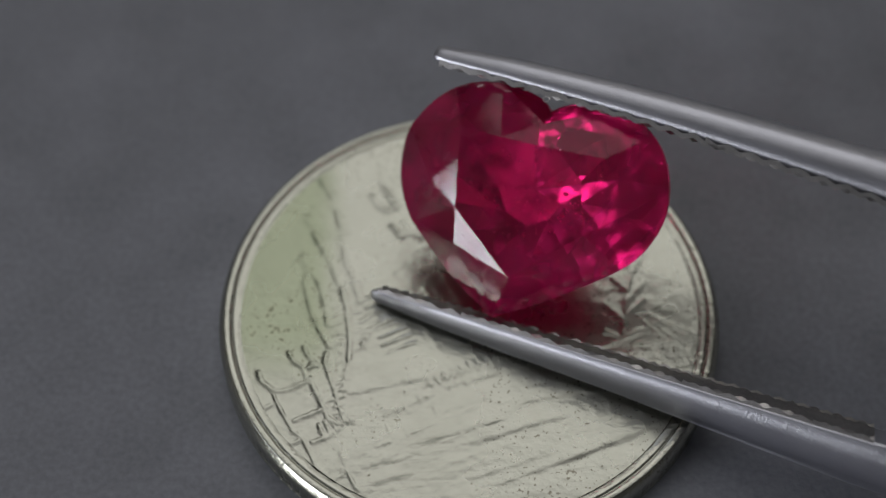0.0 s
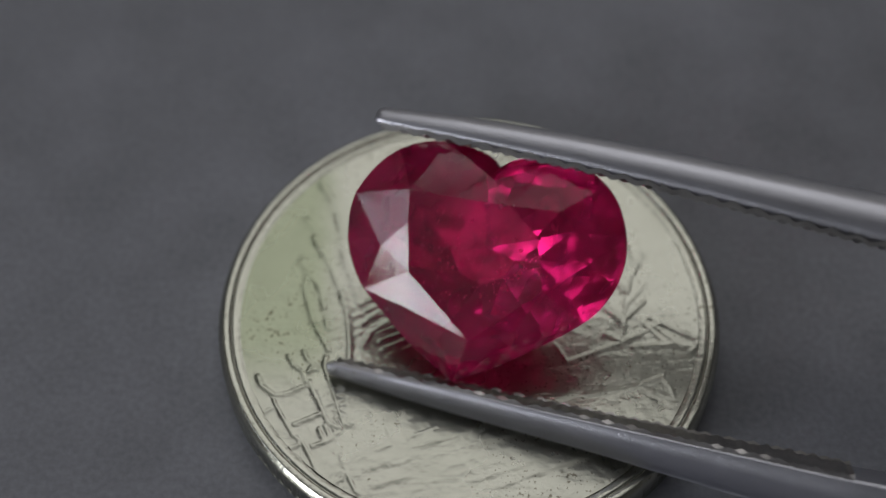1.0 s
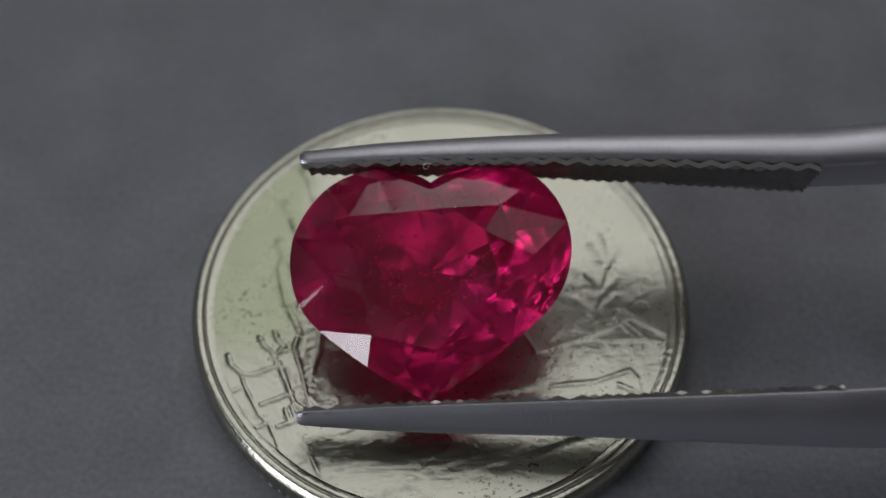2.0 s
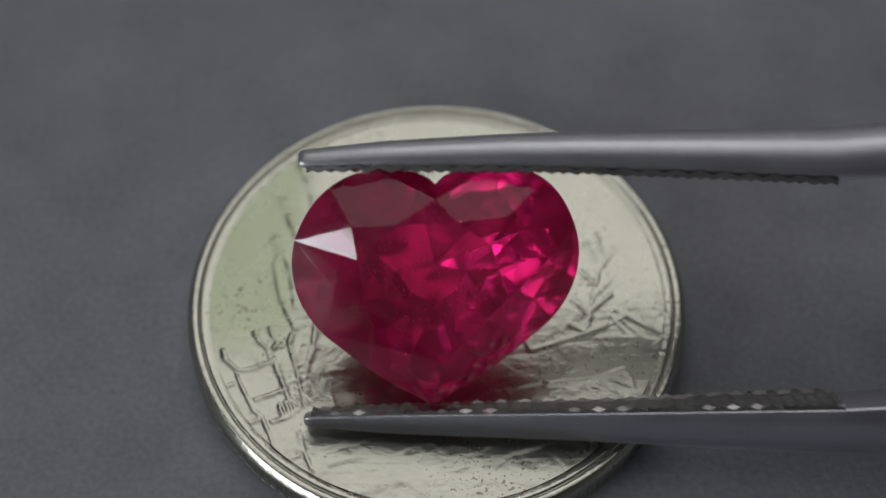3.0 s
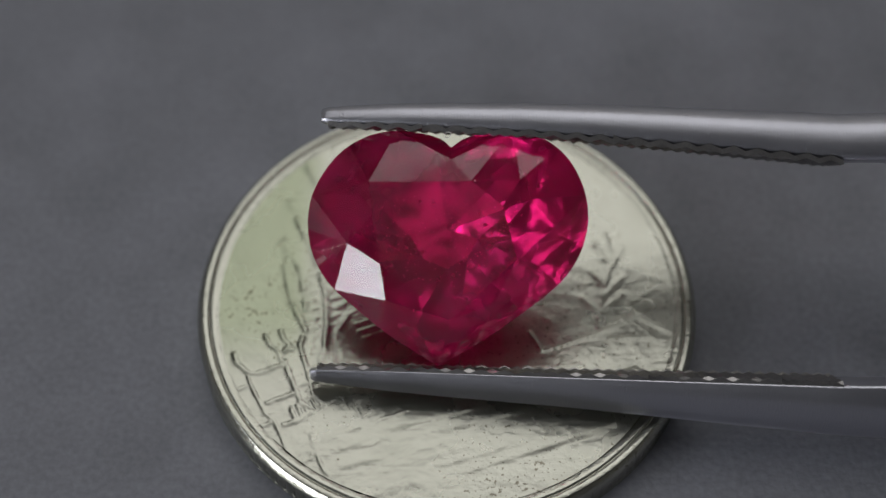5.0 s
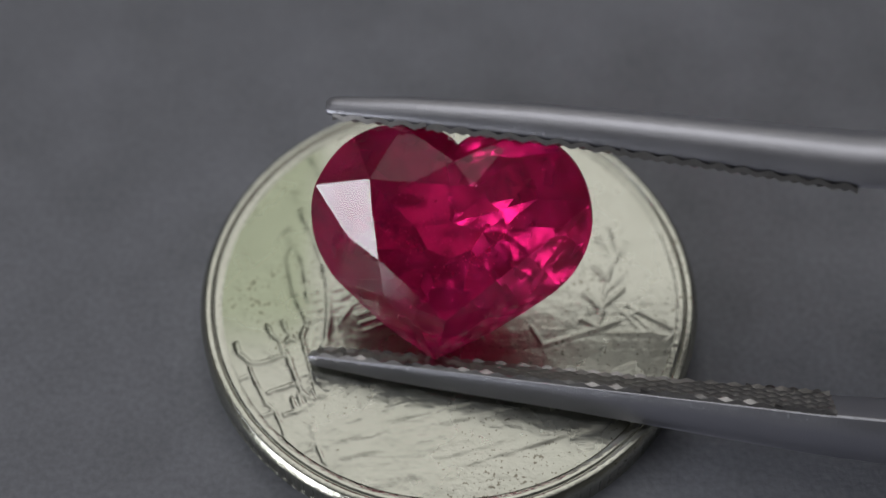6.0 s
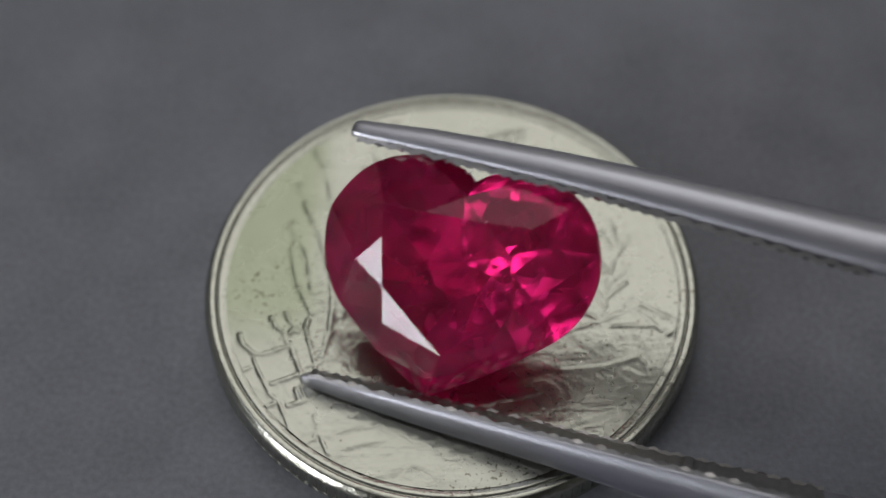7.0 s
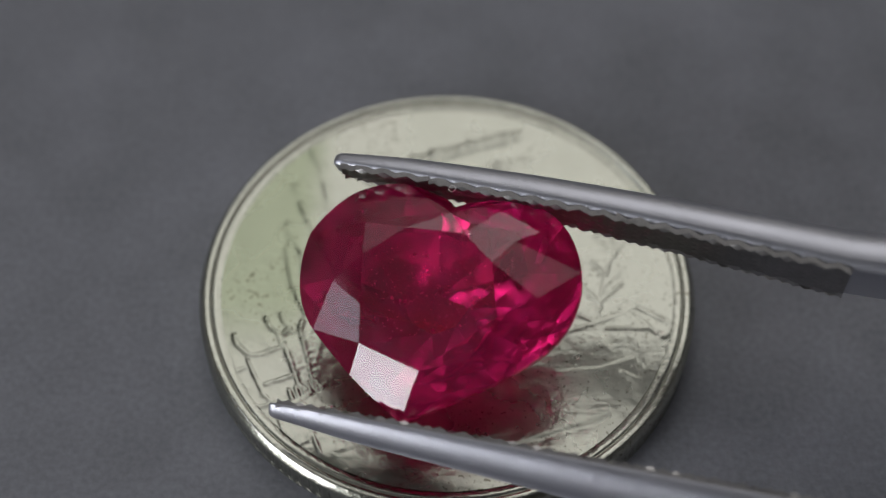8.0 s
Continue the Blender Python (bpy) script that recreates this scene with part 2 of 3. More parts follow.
def coin_design():
    # three chedis with their spires, two struck letters, and the hall with its walls and posts
    ridge((-5.93, 7.1), (-5.41, 5.93), (-5.11, 4.43), (-4.95, 3.27), (-4.66, 1.84), (-4.36, 0.72), w=0.3, up=0.06)
    ridge((-6.49, 4.95), (-6.42, 4.66), w=0.3, up=0.07)
    ridge((-6.21, 4.06), (-5.82, 3.18), (-5.49, 2.31), (-5.16, 1.32), (-4.95, 0.35), (-4.88, -1.13), (-4.95, -2.17), (-5.2, -3.44), w=0.2, up=0.055)
    ridge((-6.7, 2.95), (-6.61, 2.57), w=0.24, up=0.06)
    ridge((-6.52, 2.23), (-6.66, 1.68), (-6.53, 0.85), (-6.34, 0.02), (-5.96, -0.86), (-5.74, -1.4), w=0.2, up=0.05)
    ridge((-6.42, 2.22), (-6.06, 1.59), (-5.85, 0.53), (-5.77, -0.41), w=0.17, up=0.04)
    ridge((-3.77, 5.89), (-3.55, 5.37), (-3.15, 5.11), (-2.78, 5.24), (-3, 5.79), (-3.4, 6.77), w=0.17, up=0.06)
    ridge((-2.99, 4.31), (-2.61, 3.71), (-2.46, 3.93), w=0.17, up=0.06)
    ridge((-2.53, 4.43), (-2.13, 3.82), (-1.78, 3.66), w=0.17, up=0.06)
    ridge((-8.54, -2.48), (-8.43, -2.87), (-7.94, -3.33), (-7.6, -3.35), (-6.6, -2.98), w=0.15, up=0.055)
    ridge((-8.38, -4.11), (-7.87, -3.86), (-7.94, -3.53))
    ridge((-7.87, -3.79), (-7.17, -5.19), (-7, -5.33))
    ridge((-7.17, -4.7), (-5.95, -4.2))
    ridge((-6.53, -2.85), (-6.23, -3.63), (-5.85, -4.66), (-5.46, -4.93), w=0.16, up=0.06)
    ridge((-5.95, -3.95), (-5.39, -3.73))
    ridge((-7.33, -1.64), (-7.15, -2.05), (-6.82, -2.32), (-6.6, -2.9), w=0.16, up=0.06)
    ridge((-6.74, -1.42), (-6.59, -1.82), (-6.34, -2.09), (-6.57, -2.36), (-6.12, -2.24), w=0.14, up=0.06)
    ridge((-5.84, -1.73), (-5.94, -2.17), (-5.6, -3.29), (-5.4, -4.18), (-5.24, -4.82), w=0.15, up=0.06)
    ridge((-7.39, -5.72), (-6.96, -5.57), (-6.84, -5.21))
    ridge((-6.85, -5.46), (-6.57, -6.08), (-6.32, -6.81), (-6.11, -7.01))
    ridge((-6.46, -5.67), (-5.97, -5.51), (-5.42, -5.1), w=0.17, up=0.06)
    ridge((-5.68, -7.32), (-5.36, -7.11), (-5.29, -6.87))
    ridge((-5.38, -6.15), (-5.14, -7), (-4.84, -7.72))
    ridge((-5.32, -4.39), (-4.93, -4.76), w=0.2, up=0.06)
    ridge((-4.42, -1.16), (-4.18, -0.77), (-3.25, -0.24), w=0.16, up=0.05)
    for k in range(9):
        y = 1.2 - 0.42 * k
        ridge((-5.9 + 0.06 * k, y), (-5.45 + 0.06 * k, y + 0.12), w=0.12, up=0.022)
        ridge((-5.0 + 0.03 * k, y + 0.5), (-4.5 + 0.02 * k, y + 0.65), w=0.12, up=0.022)
    for k in range(5):
        ridge((-6.2 + 0.24 * k, -4.95 + 0.1 * k), (-6.05 + 0.24 * k, -5.35 + 0.12 * k), w=0.12)
        ridge((-5.6, -3.2 - 0.33 * k), (-5.2, -3.05 - 0.33 * k), w=0.1, up=0.04)
    # terrace steps that run across the field
    ledge((-5.28, -3.74), (-1.57, -3.09))
    ledge((-3.88, -4.82), (-1.73, -3.9))
    ledge((-4.6, -6.91), (-3.18, -6.57))
    ledge((-4.37, -7.68), (-2.67, -7.22))
    ledge((-2.18, -6), (1.18, -5.07))
    ledge((-1.99, -6.47), (3.61, -5.09))
    ledge((0.51, -7.92), (6.59, -6))
    ledge((-1.38, -3.67), (1.36, -2.93))
    ledge((1.22, -4.57), (4.62, -4.02))
    ledge((2.83, -7.23), (7.06, -5.66))
    for k in range(9):
        x, y = -4.2 + 0.62 * k, -4.4 + 0.23 * k - 0.9 * (k % 3 == 1)
        ridge((x, y), (x + 0.16, y - 0.5), w=0.09, up=0.02)
        ridge((x + 0.2, y - 1.6), (x + 0.75, y - 1.4), w=0.09, up=0.018)
    for k in range(12):
        x, y, n = WOBBLE.uniform(-4.2, 2.0), -2.9 - 0.46 * k, WOBBLE.uniform(1.5, 4.5)
        ledge((x, y + 0.29 * x), (x + n, y + 0.29 * (x + n)), 0.03)
    # roofs of the temple
    ridge((-4.5, 0.6), (-3.6, 1.0))
    ridge((-4.4, -0.3), (-3.6, 0.3))
    ridge((-4.4, -1.4), (-4.0, -0.7), (-2.9, -0.2))
    for k in range(7):
        ridge((-4.2 + 0.12 * k, 0.3 - 0.36 * k), (-3.0 + 0.12 * k, 0.75 - 0.36 * k), w=0.1, up=0.035)
    for k in range(11):
        x, y = -2.0 + 0.31 * k, -3.5 + 0.11 * k
        ridge((x, y), (x + 0.12, y + 0.34), (x + 0.26, y + 0.06), w=0.1, up=0.035)
    for k in range(6):
        ridge((-2.6 + 0.8 * k, 0.6 + 0.5 * k), (-1.5 + 0.8 * k, -1.5 + 0.4 * k), w=0.14, up=0.035)
    # branch with its leaves, gables and a curl at the other side
    ridge((6.72, 3.07), (6.89, 2.07), (6.76, 1.22), (6.45, 0.12), (6.22, -0.97), (6.01, -1.77), w=0.15, up=0.045)
    ridge((6.24, 2.59), (6.57, 1.84), (6.84, 1.73), w=0.2, up=0.05)
    ridge((7.38, 2.35), (6.86, 1.39), w=0.17, up=0.05)
    ridge((6.01, 1.17), (6.55, 0.53), w=0.2, up=0.05)
    ridge((7.28, 0.94), (6.54, 0.12), w=0.17, up=0.05)
    ridge((5.58, -0.09), (6.22, -0.86), w=0.2, up=0.05)
    ridge((7.14, 0.05), (6.35, -0.65), w=0.15, up=0.05)
    ridge((5.39, -1.36), (6.05, -1.77), (6.88, -1.38), w=0.17, up=0.045)
    ridge((7.27, -0.66), (8.15, -1.26), (9.23, -1.93), (8.74, -2.38), w=0.15, up=0.045)
    ridge((3.32, -1.69), (3.74, -2.54), (5.12, -2.1), (6.87, -1.46), (7.71, -0.98), w=0.14, up=0.045)
    ridge((6.49, -2.04), (8.09, -2), (8.87, -2.19), w=0.13, up=0.04)
    ridge((7.02, -0.98), (7.85, -2.05), w=0.13, up=0.04)
    ridge((4.36, -4.1), (6.05, -3.94), (6.97, -3.62), (7.42, -3.49), (7.67, -3.83), (7.75, -4.39), (7.37, -4.34), (6.94, -4.09), w=0.15, up=0.05)
    ridge((7.35, -1.05), (8, -1.72), (8.42, -2.25), w=0.13, up=0.04)
    # two lines of small lettering, as plain bars
    for k in range(12):
        x, y, tall = -1.5 + 0.4 * k, 6.35 + 0.13 * k, WOBBLE.uniform(0.14, 0.34)
        ridge((x, y - 0.22), (x + 0.02, y + tall), w=0.15, up=0.08)
        ridge((x + 0.19, y - 0.18), (x + 0.2, y + 0.2), w=0.13, up=0.07)
        if k % 3:
            ridge((x, y + 0.2 * (k % 2)), (x + 0.2, y + 0.05 + 0.2 * (k % 2)), w=0.12, up=0.06)
    for k in range(5):
        x, y = 1.7 + 0.42 * k, 5.95 + 0.09 * k
        ridge((x, y - 0.15), (x + 0.05, y + 0.2), (x + 0.25, y + 0.2), w=0.17, up=0.06)


def coin_height(x, y):
    """Height of the struck face over its field, in millimetres."""
    z = np.zeros_like(x)
    for (ax, ay), (bx, by), w, up in RIDGES:
        dx, dy = bx - ax, by - ay
        near = (x > min(ax, bx) - 0.5) & (x < max(ax, bx) + 0.5) & (y > min(ay, by) - 0.5) & (y < max(ay, by) + 0.5)
        px, py = x[near], y[near]
        t = np.clip(((px - ax) * dx + (py - ay) * dy) / (dx * dx + dy * dy), 0, 1)
        d = np.hypot(px - ax - t * dx, py - ay - t * dy)
        z[near] = np.maximum(z[near], 0.76 * up * np.exp(-(d / (0.72 * w)) ** 2))
    for (ax, ay), (bx, by), up in LEDGES:
        n = math.hypot(bx - ax, by - ay)
        t = ((x - ax) * (bx - ax) + (y - ay) * (by - ay)) / n
        d = ((x - ax) * (by - ay) - (y - ay) * (bx - ax)) / n
        z -= up * 0.24 * np.tanh(d / 0.09) * np.exp(-(d / 0.5) ** 2) / (1 + np.exp(-(t - 0.1) * 9)) / (1 + np.exp((t - n + 0.1) * 9))
    # uneven, worn striking
    for k in range(70):
        f, a, ph = RIPPLE.uniform(2.0, 13.0), RIPPLE.uniform(0, math.pi), RIPPLE.uniform(0, 6.28)
        z += 0.004 / f * np.sin(f * (x * math.cos(a) + y * math.sin(a)) + ph)
    # planes of the buildings stand a little over the field
    z += 0.03 / (1 + np.exp(-(y * -1.0 - 4.2 + 0.33 * x) * 5))
    return z


def coin():
    ob = tagged(new("coin"), "worn silver-coloured coin with a temple relief, lying on grey card", "coin")
    coin_design()
    # face: rings of equal step, so that lines keep their edges
    R, rings, turns = 9.28, 210, 900
    rr = np.concatenate([[0.0], np.sqrt(np.linspace(0.0004, 1, rings)) * R])
    a = np.linspace(0, 2 * np.pi, turns, endpoint=False)
    x, y = np.outer(rr[1:], np.cos(a)), np.outer(rr[1:], np.sin(a))
    z = coin_height(x, y) + 1.36
    co = np.stack([x, y, z], -1).reshape(-1, 3)
    co = np.vstack([co, [[0, 0, 1.36]]]) * MM
    i, j = np.meshgrid(np.arange(rings - 1), np.arange(turns), indexing="ij")
    k = (j + 1) % turns
    quads = np.stack([i * turns + j, (i + 1) * turns + j, (i + 1) * turns + k, i * turns + k], -1).reshape(-1, 4)
    faces = quads.tolist() + [(rings * turns, q, (q + 1) % turns) for q in range(turns)]
    me = bpy.data.meshes.new("face")
    me.from_pydata(co.tolist(), [], faces)
    me.materials.append(COIN)
    me.polygons.foreach_set("use_smooth", [True] * len(me.polygons))
    new("face", me).parent = ob
    # raised rim, rounded outwards, with a fine step inside
    prof = [(9.26, 1.35), (9.34, 1.372), (9.44, 1.405), (9.54, 1.42), (9.6, 1.416), (9.635, 1.375), (9.665, 1.373), (9.7, 1.44), (9.74, 1.468), (9.82, 1.478), (9.92, 1.474)]
    prof += [(9.96, 1.464), (9.985, 1.443), (10.03, 1.393), (10.08, 1.333), (10.12, 1.277), (10.15, 1.23), (10.17, 1.19), (10.18, 1.14)]
    bm = bmesh.new()
    lathe(bm, prof, 360)
    part("rim", bm, RIM, ob, "raised worn rim", True)
    # milled edge
    bm = bmesh.new()
    n = 560
    rows = []
    for zz, dr in ((1.14, 0.0), (1.09, 1.0), (0.2, 1.0), (0.08, 0.0), (0.0, -2.0)):
        rows.append([bm.verts.new((math.cos(t) * r, math.sin(t) * r, zz * MM)) for t, r in
                     ((2 * math.pi * q / n, (10.18 - 0.06 * max(dr, 0) * (q % 4 in (2, 3)) + 0.06 * min(dr, 0)) * MM) for q in range(n))])
    for lo, hi in zip(rows, rows[1:]):
        for q in range(n):
            bm.faces.new((lo[q], hi[q], hi[(q + 1) % n], lo[(q + 1) % n]))
    bm.faces.new(rows[-1])
    bmesh.ops.recalc_face_normals(bm, faces=bm.faces)
    part("milled_edge", bm, RIM, ob, "milled edge with fine upright grooves")
    return ob


def lathe(bm, prof, n):
    rows = [[bm.verts.new((math.cos(2 * math.pi * q / n) * r * MM, math.sin(2 * math.pi * q / n) * r * MM, z * MM)) for q in range(n)] for r, z in prof]
    for lo, hi in zip(rows, rows[1:]):
        for q in range(n):
            bm.faces.new((lo[q], hi[q], hi[(q + 1) % n], lo[(q + 1) % n]))
    return bm


# ---- the ruby ----
def ruby():
    half = [(0.0, 4.16), (0.45, 4.5), (1.2, 4.72), (2.3, 4.8), (3.4, 4.55), (4.4, 3.85), (5.1, 2.75), (5.41, 1.45),
            (5.2, 0.15), (4.55, -0.95), (3.3, -2.05), (1.75, -3.2), (0.0, -4.25)]
    right = [(p.x, p.y) for p in spline([(x, y, 0) for x, y in half], 6)]
    outline = right + [(-x, y) for x, y in reversed(right[1:-1])]
    outline = [(x + 0.06 * y, y) for x, y in outline]
    outline.reverse()                                    # anticlockwise, from the notch
    n = len(outline)

    def nearest(x, y):
        return min(range(n), key=lambda q: (outline[q][0] - x) ** 2 + (outline[q][1] - y) ** 2)

    table = [(-2.72, 1.62), (-2.42, -0.26), (0.26, -2.4), (2.78, -0.05), (2.25, 1.95), (1.05, 2.88), (-1.2, 2.85)]
    mids = [(-3.7, 0.52), (-2.22, -1.68), (1.95, -1.72), (4.05, 1.0), (2.9, 2.95), (0.3, 3.7), (-2.85, 2.85)]
    ends = [nearest(*p) for p in ((-5.0, 2.3), (-4.35, -1.3), (-0.25, -4.25), (4.3, -1.3), (5.25, 2.3), (2.5, 4.8), (-1.9, 4.75))]
    zends, zhalf = (0.36, 0.2, 0.24, 0.2, 0.3, 0.3, 0.3), (-0.2, 0.31, 0.2, 0.12, 0.15, 0.3, 0.2)
    m = len(table)
    T = [Vector((x, y, 1.25 + 0.06 * x + 0.05 * y)) for x, y in table]
    M = [Vector((x, y, z)) for (x, y), z in zip(mids, (0.84, 0.89, 1.02, 0.95, 1.14, 1.08, 1.16))]
    halfway = []
    for i in range(m):
        lo, hi = ends[i], ends[(i + 1) % m]
        span = (hi - lo) % n
        halfway.append((lo + span // 2) % n)
    halfway[5] = nearest(0.25, 4.16)
    top = [None] * n

    def plane_z(a, b, c, x, y):
        nn = (b - a).cross(c - a)
        return a.z - (nn.x * (x - a.x) + nn.y * (y - a.y)) / nn.z

    runs = []
    for i in range(m):
        for a, b in ((ends[i], halfway[i]), (halfway[i], ends[(i + 1) % m])):
            ids = [(a + q) % n for q in range((b - a) % n + 1)]
            A, B = (Vector((*outline[q], zends[ends.index(q)] if q in ends else zhalf[i])) for q in (a, b))
            for q in ids:
                z = plane_z(M[i], A, B, *outline[q])
                top[q] = z
            runs.append((i, ids))
    ob = tagged(new("ruby"), "faceted heart-shaped red ruby held between tweezer tips", "gemstone")
    gz = [min(max(top[q], -0.12), 0.4) for q in range(n)]
    # crown: table, stars, kites and upper girdle facets
    bm = bmesh.new()
    tv = [bm.verts.new(p * GM) for p in T]
    mv = [bm.verts.new(p * GM) for p in M]
    gv = [bm.verts.new((x * GM, y * GM, z * GM)) for (x, y), z in zip(outline, gz)]
    bm.faces.new(tv)
    for i in range(m):
        bm.faces.new((tv[i], mv[i], tv[(i + 1) % m]))
        bm.faces.new((tv[i], mv[i - 1], gv[ends[i]]))
        bm.faces.new((tv[i], gv[ends[i]], mv[i]))
    for i, ids in runs:
        for a, b in zip(ids, ids[1:]):
            bm.faces.new((mv[i], gv[a], gv[b]))
    for f in bm.faces:
        if f.normal.z < 0:
            f.normal_flip()
    part("crown", bm, RUBY, ob, "polished crown with a flat table")
    # girdle: a thin frosted band
    bm = bmesh.new()
    gv = [bm.verts.new((x * GM, y * GM, z * GM)) for (x, y), z in zip(outline, gz)]
    bv = [bm.verts.new((x * GM, y * GM, -0.2 * GM)) for x, y in outline]
    for q in range(n):
        bm.faces.new((gv[q], bv[q], bv[(q + 1) % n], gv[(q + 1) % n]))
    part("girdle", bm, RUBY_BELOW, ob, "thin girdle")
    # pavilion: two rings of facets down to a short keel, cut a little unevenly
    rng = random.Random(5)
    bm = bmesh.new()
    bv = [bm.verts.new((x * GM, y * GM, -0.2 * GM)) for x, y in outline]
    stops = sorted(set(ends) | set(halfway), key=lambda q: (q - ends[0]) % n)
    k = len(stops)
    keel = [bm.verts.new(Vector(p) * GM) for p in ((-1.25, 0.7, -3.05), (-0.8, -0.1, -3.2), (0.1, -0.45, -3.35), (0.95, 0.0, -3.25), (1.35, 0.75, -3.05), (0.15, 1.05, -2.95))]
    low, foot = [], []
    for s in range(k):
        q = (stops[s] + ((stops[(s + 1) % k] - stops[s]) % n) // 2) % n
        x, y = outline[q]
        f = (0.70 if s % 2 else 0.62) + rng.uniform(-0.04, 0.04)
        low.append(bm.verts.new(Vector((x * f, 0.3 + (y - 0.3) * f, -1.65 - 0.25 * (s % 2) + rng.uniform(-0.12, 0.12))) * GM))
        way = math.atan2(low[-1].co.y - 0.2 * GM, low[-1].co.x)
        foot.append(min(range(6), key=lambda c: abs((math.atan2(keel[c].co.y - 0.2 * GM, keel[c].co.x) - way + math.pi) % (2 * math.pi) - math.pi)))
    for s in range(k):
        ids = [(stops[s] + q) % n for q in range((stops[(s + 1) % k] - stops[s]) % n + 1)]
        for a, b in zip(ids, ids[1:]):
            bm.faces.new((bv[b], bv[a], low[s]))
        bm.faces.new((bv[stops[s]], low[s - 1], low[s]))
        bm.faces.new((low[s], low[s - 1], keel[foot[s]]))
        c = foot[s - 1]
        while c != foot[s]:
            bm.faces.new((keel[c], low[s - 1], keel[(c + 1) % 6]))
            c = (c + 1) % 6
    bm.faces.new(keel)
    bmesh.ops.recalc_face_normals(bm, faces=bm.faces)
    if sum(f.normal.z * f.calc_area() for f in bm.faces) > 0:
        bmesh.ops.reverse_faces(bm, faces=bm.faces)
    part("pavilion", bm, RUBY_BELOW, ob, "cloudy pavilion facets with fine inclusions")
    # crystals and feathers caught in the stone
    bm = bmesh.new()
    feather = spline([(0.7, -0.3, 0.75), (1.5, 0.25, 0.8), (2.1, 0.9, 0.75), (2.6, 1.6, 0.55), (2.8, 2.3, 0.5)], 14)
    for k in range(480):
        x, y, z = rng.gauss(-0.2, 1.6), rng.gauss(0.6, 1.2), rng.gauss(0.0, 0.5)
        if k >= 380:
            x, y, z = feather[(k * 5) % len(feather)] + Vector((rng.gauss(0, 0.07), rng.gauss(0, 0.07), rng.gauss(0, 0.08)))
        if abs(x) > 3.6 or abs(y) > 2.4 or not -1.2 < z < 0.8:
            continue
        r = rng.uniform(0.012, 0.042) * (1 + 2.5 * (k % 23 == 0))
        turn = Euler([rng.uniform(0, 6) for _ in range(3)]).to_matrix()
        v = [bm.verts.new((Vector((x, y, z)) + turn @ Vector(p) * r) * GM) for p in ((1, 0, 0), (-0.6, 0.9, 0), (-0.5, -0.8, 0.1), (0, 0, 0.7), (0.1, 0, -0.6))]
        for a, b, c in ((0, 1, 3), (1, 2, 3), (2, 0, 3), (1, 0, 4), (2, 1, 4), (0, 2, 4)):
            bm.faces.new((v[a], v[b], v[c]))
    tagged(part("inclusions", bm, FLECK, ob, "tiny pale crystals and flecks inside the stone"), kind="stuff")
    # a mote of dust on the polished face
    bm = bmesh.new()
    bmesh.ops.create_icosphere(bm, subdivisions=1, radius=0.035 * GM, matrix=Matrix.Translation((1.2 * GM, 2.9 * GM, 1.44 * GM)))
    tagged(part("dust_mote", bm, FLECK, ob, "pale mote of dust"))
    return ob


# ---- the tweezers ----
def lerp(points, x):
    xs, ys = zip(*points)
    return float(np.interp(x, xs, ys))


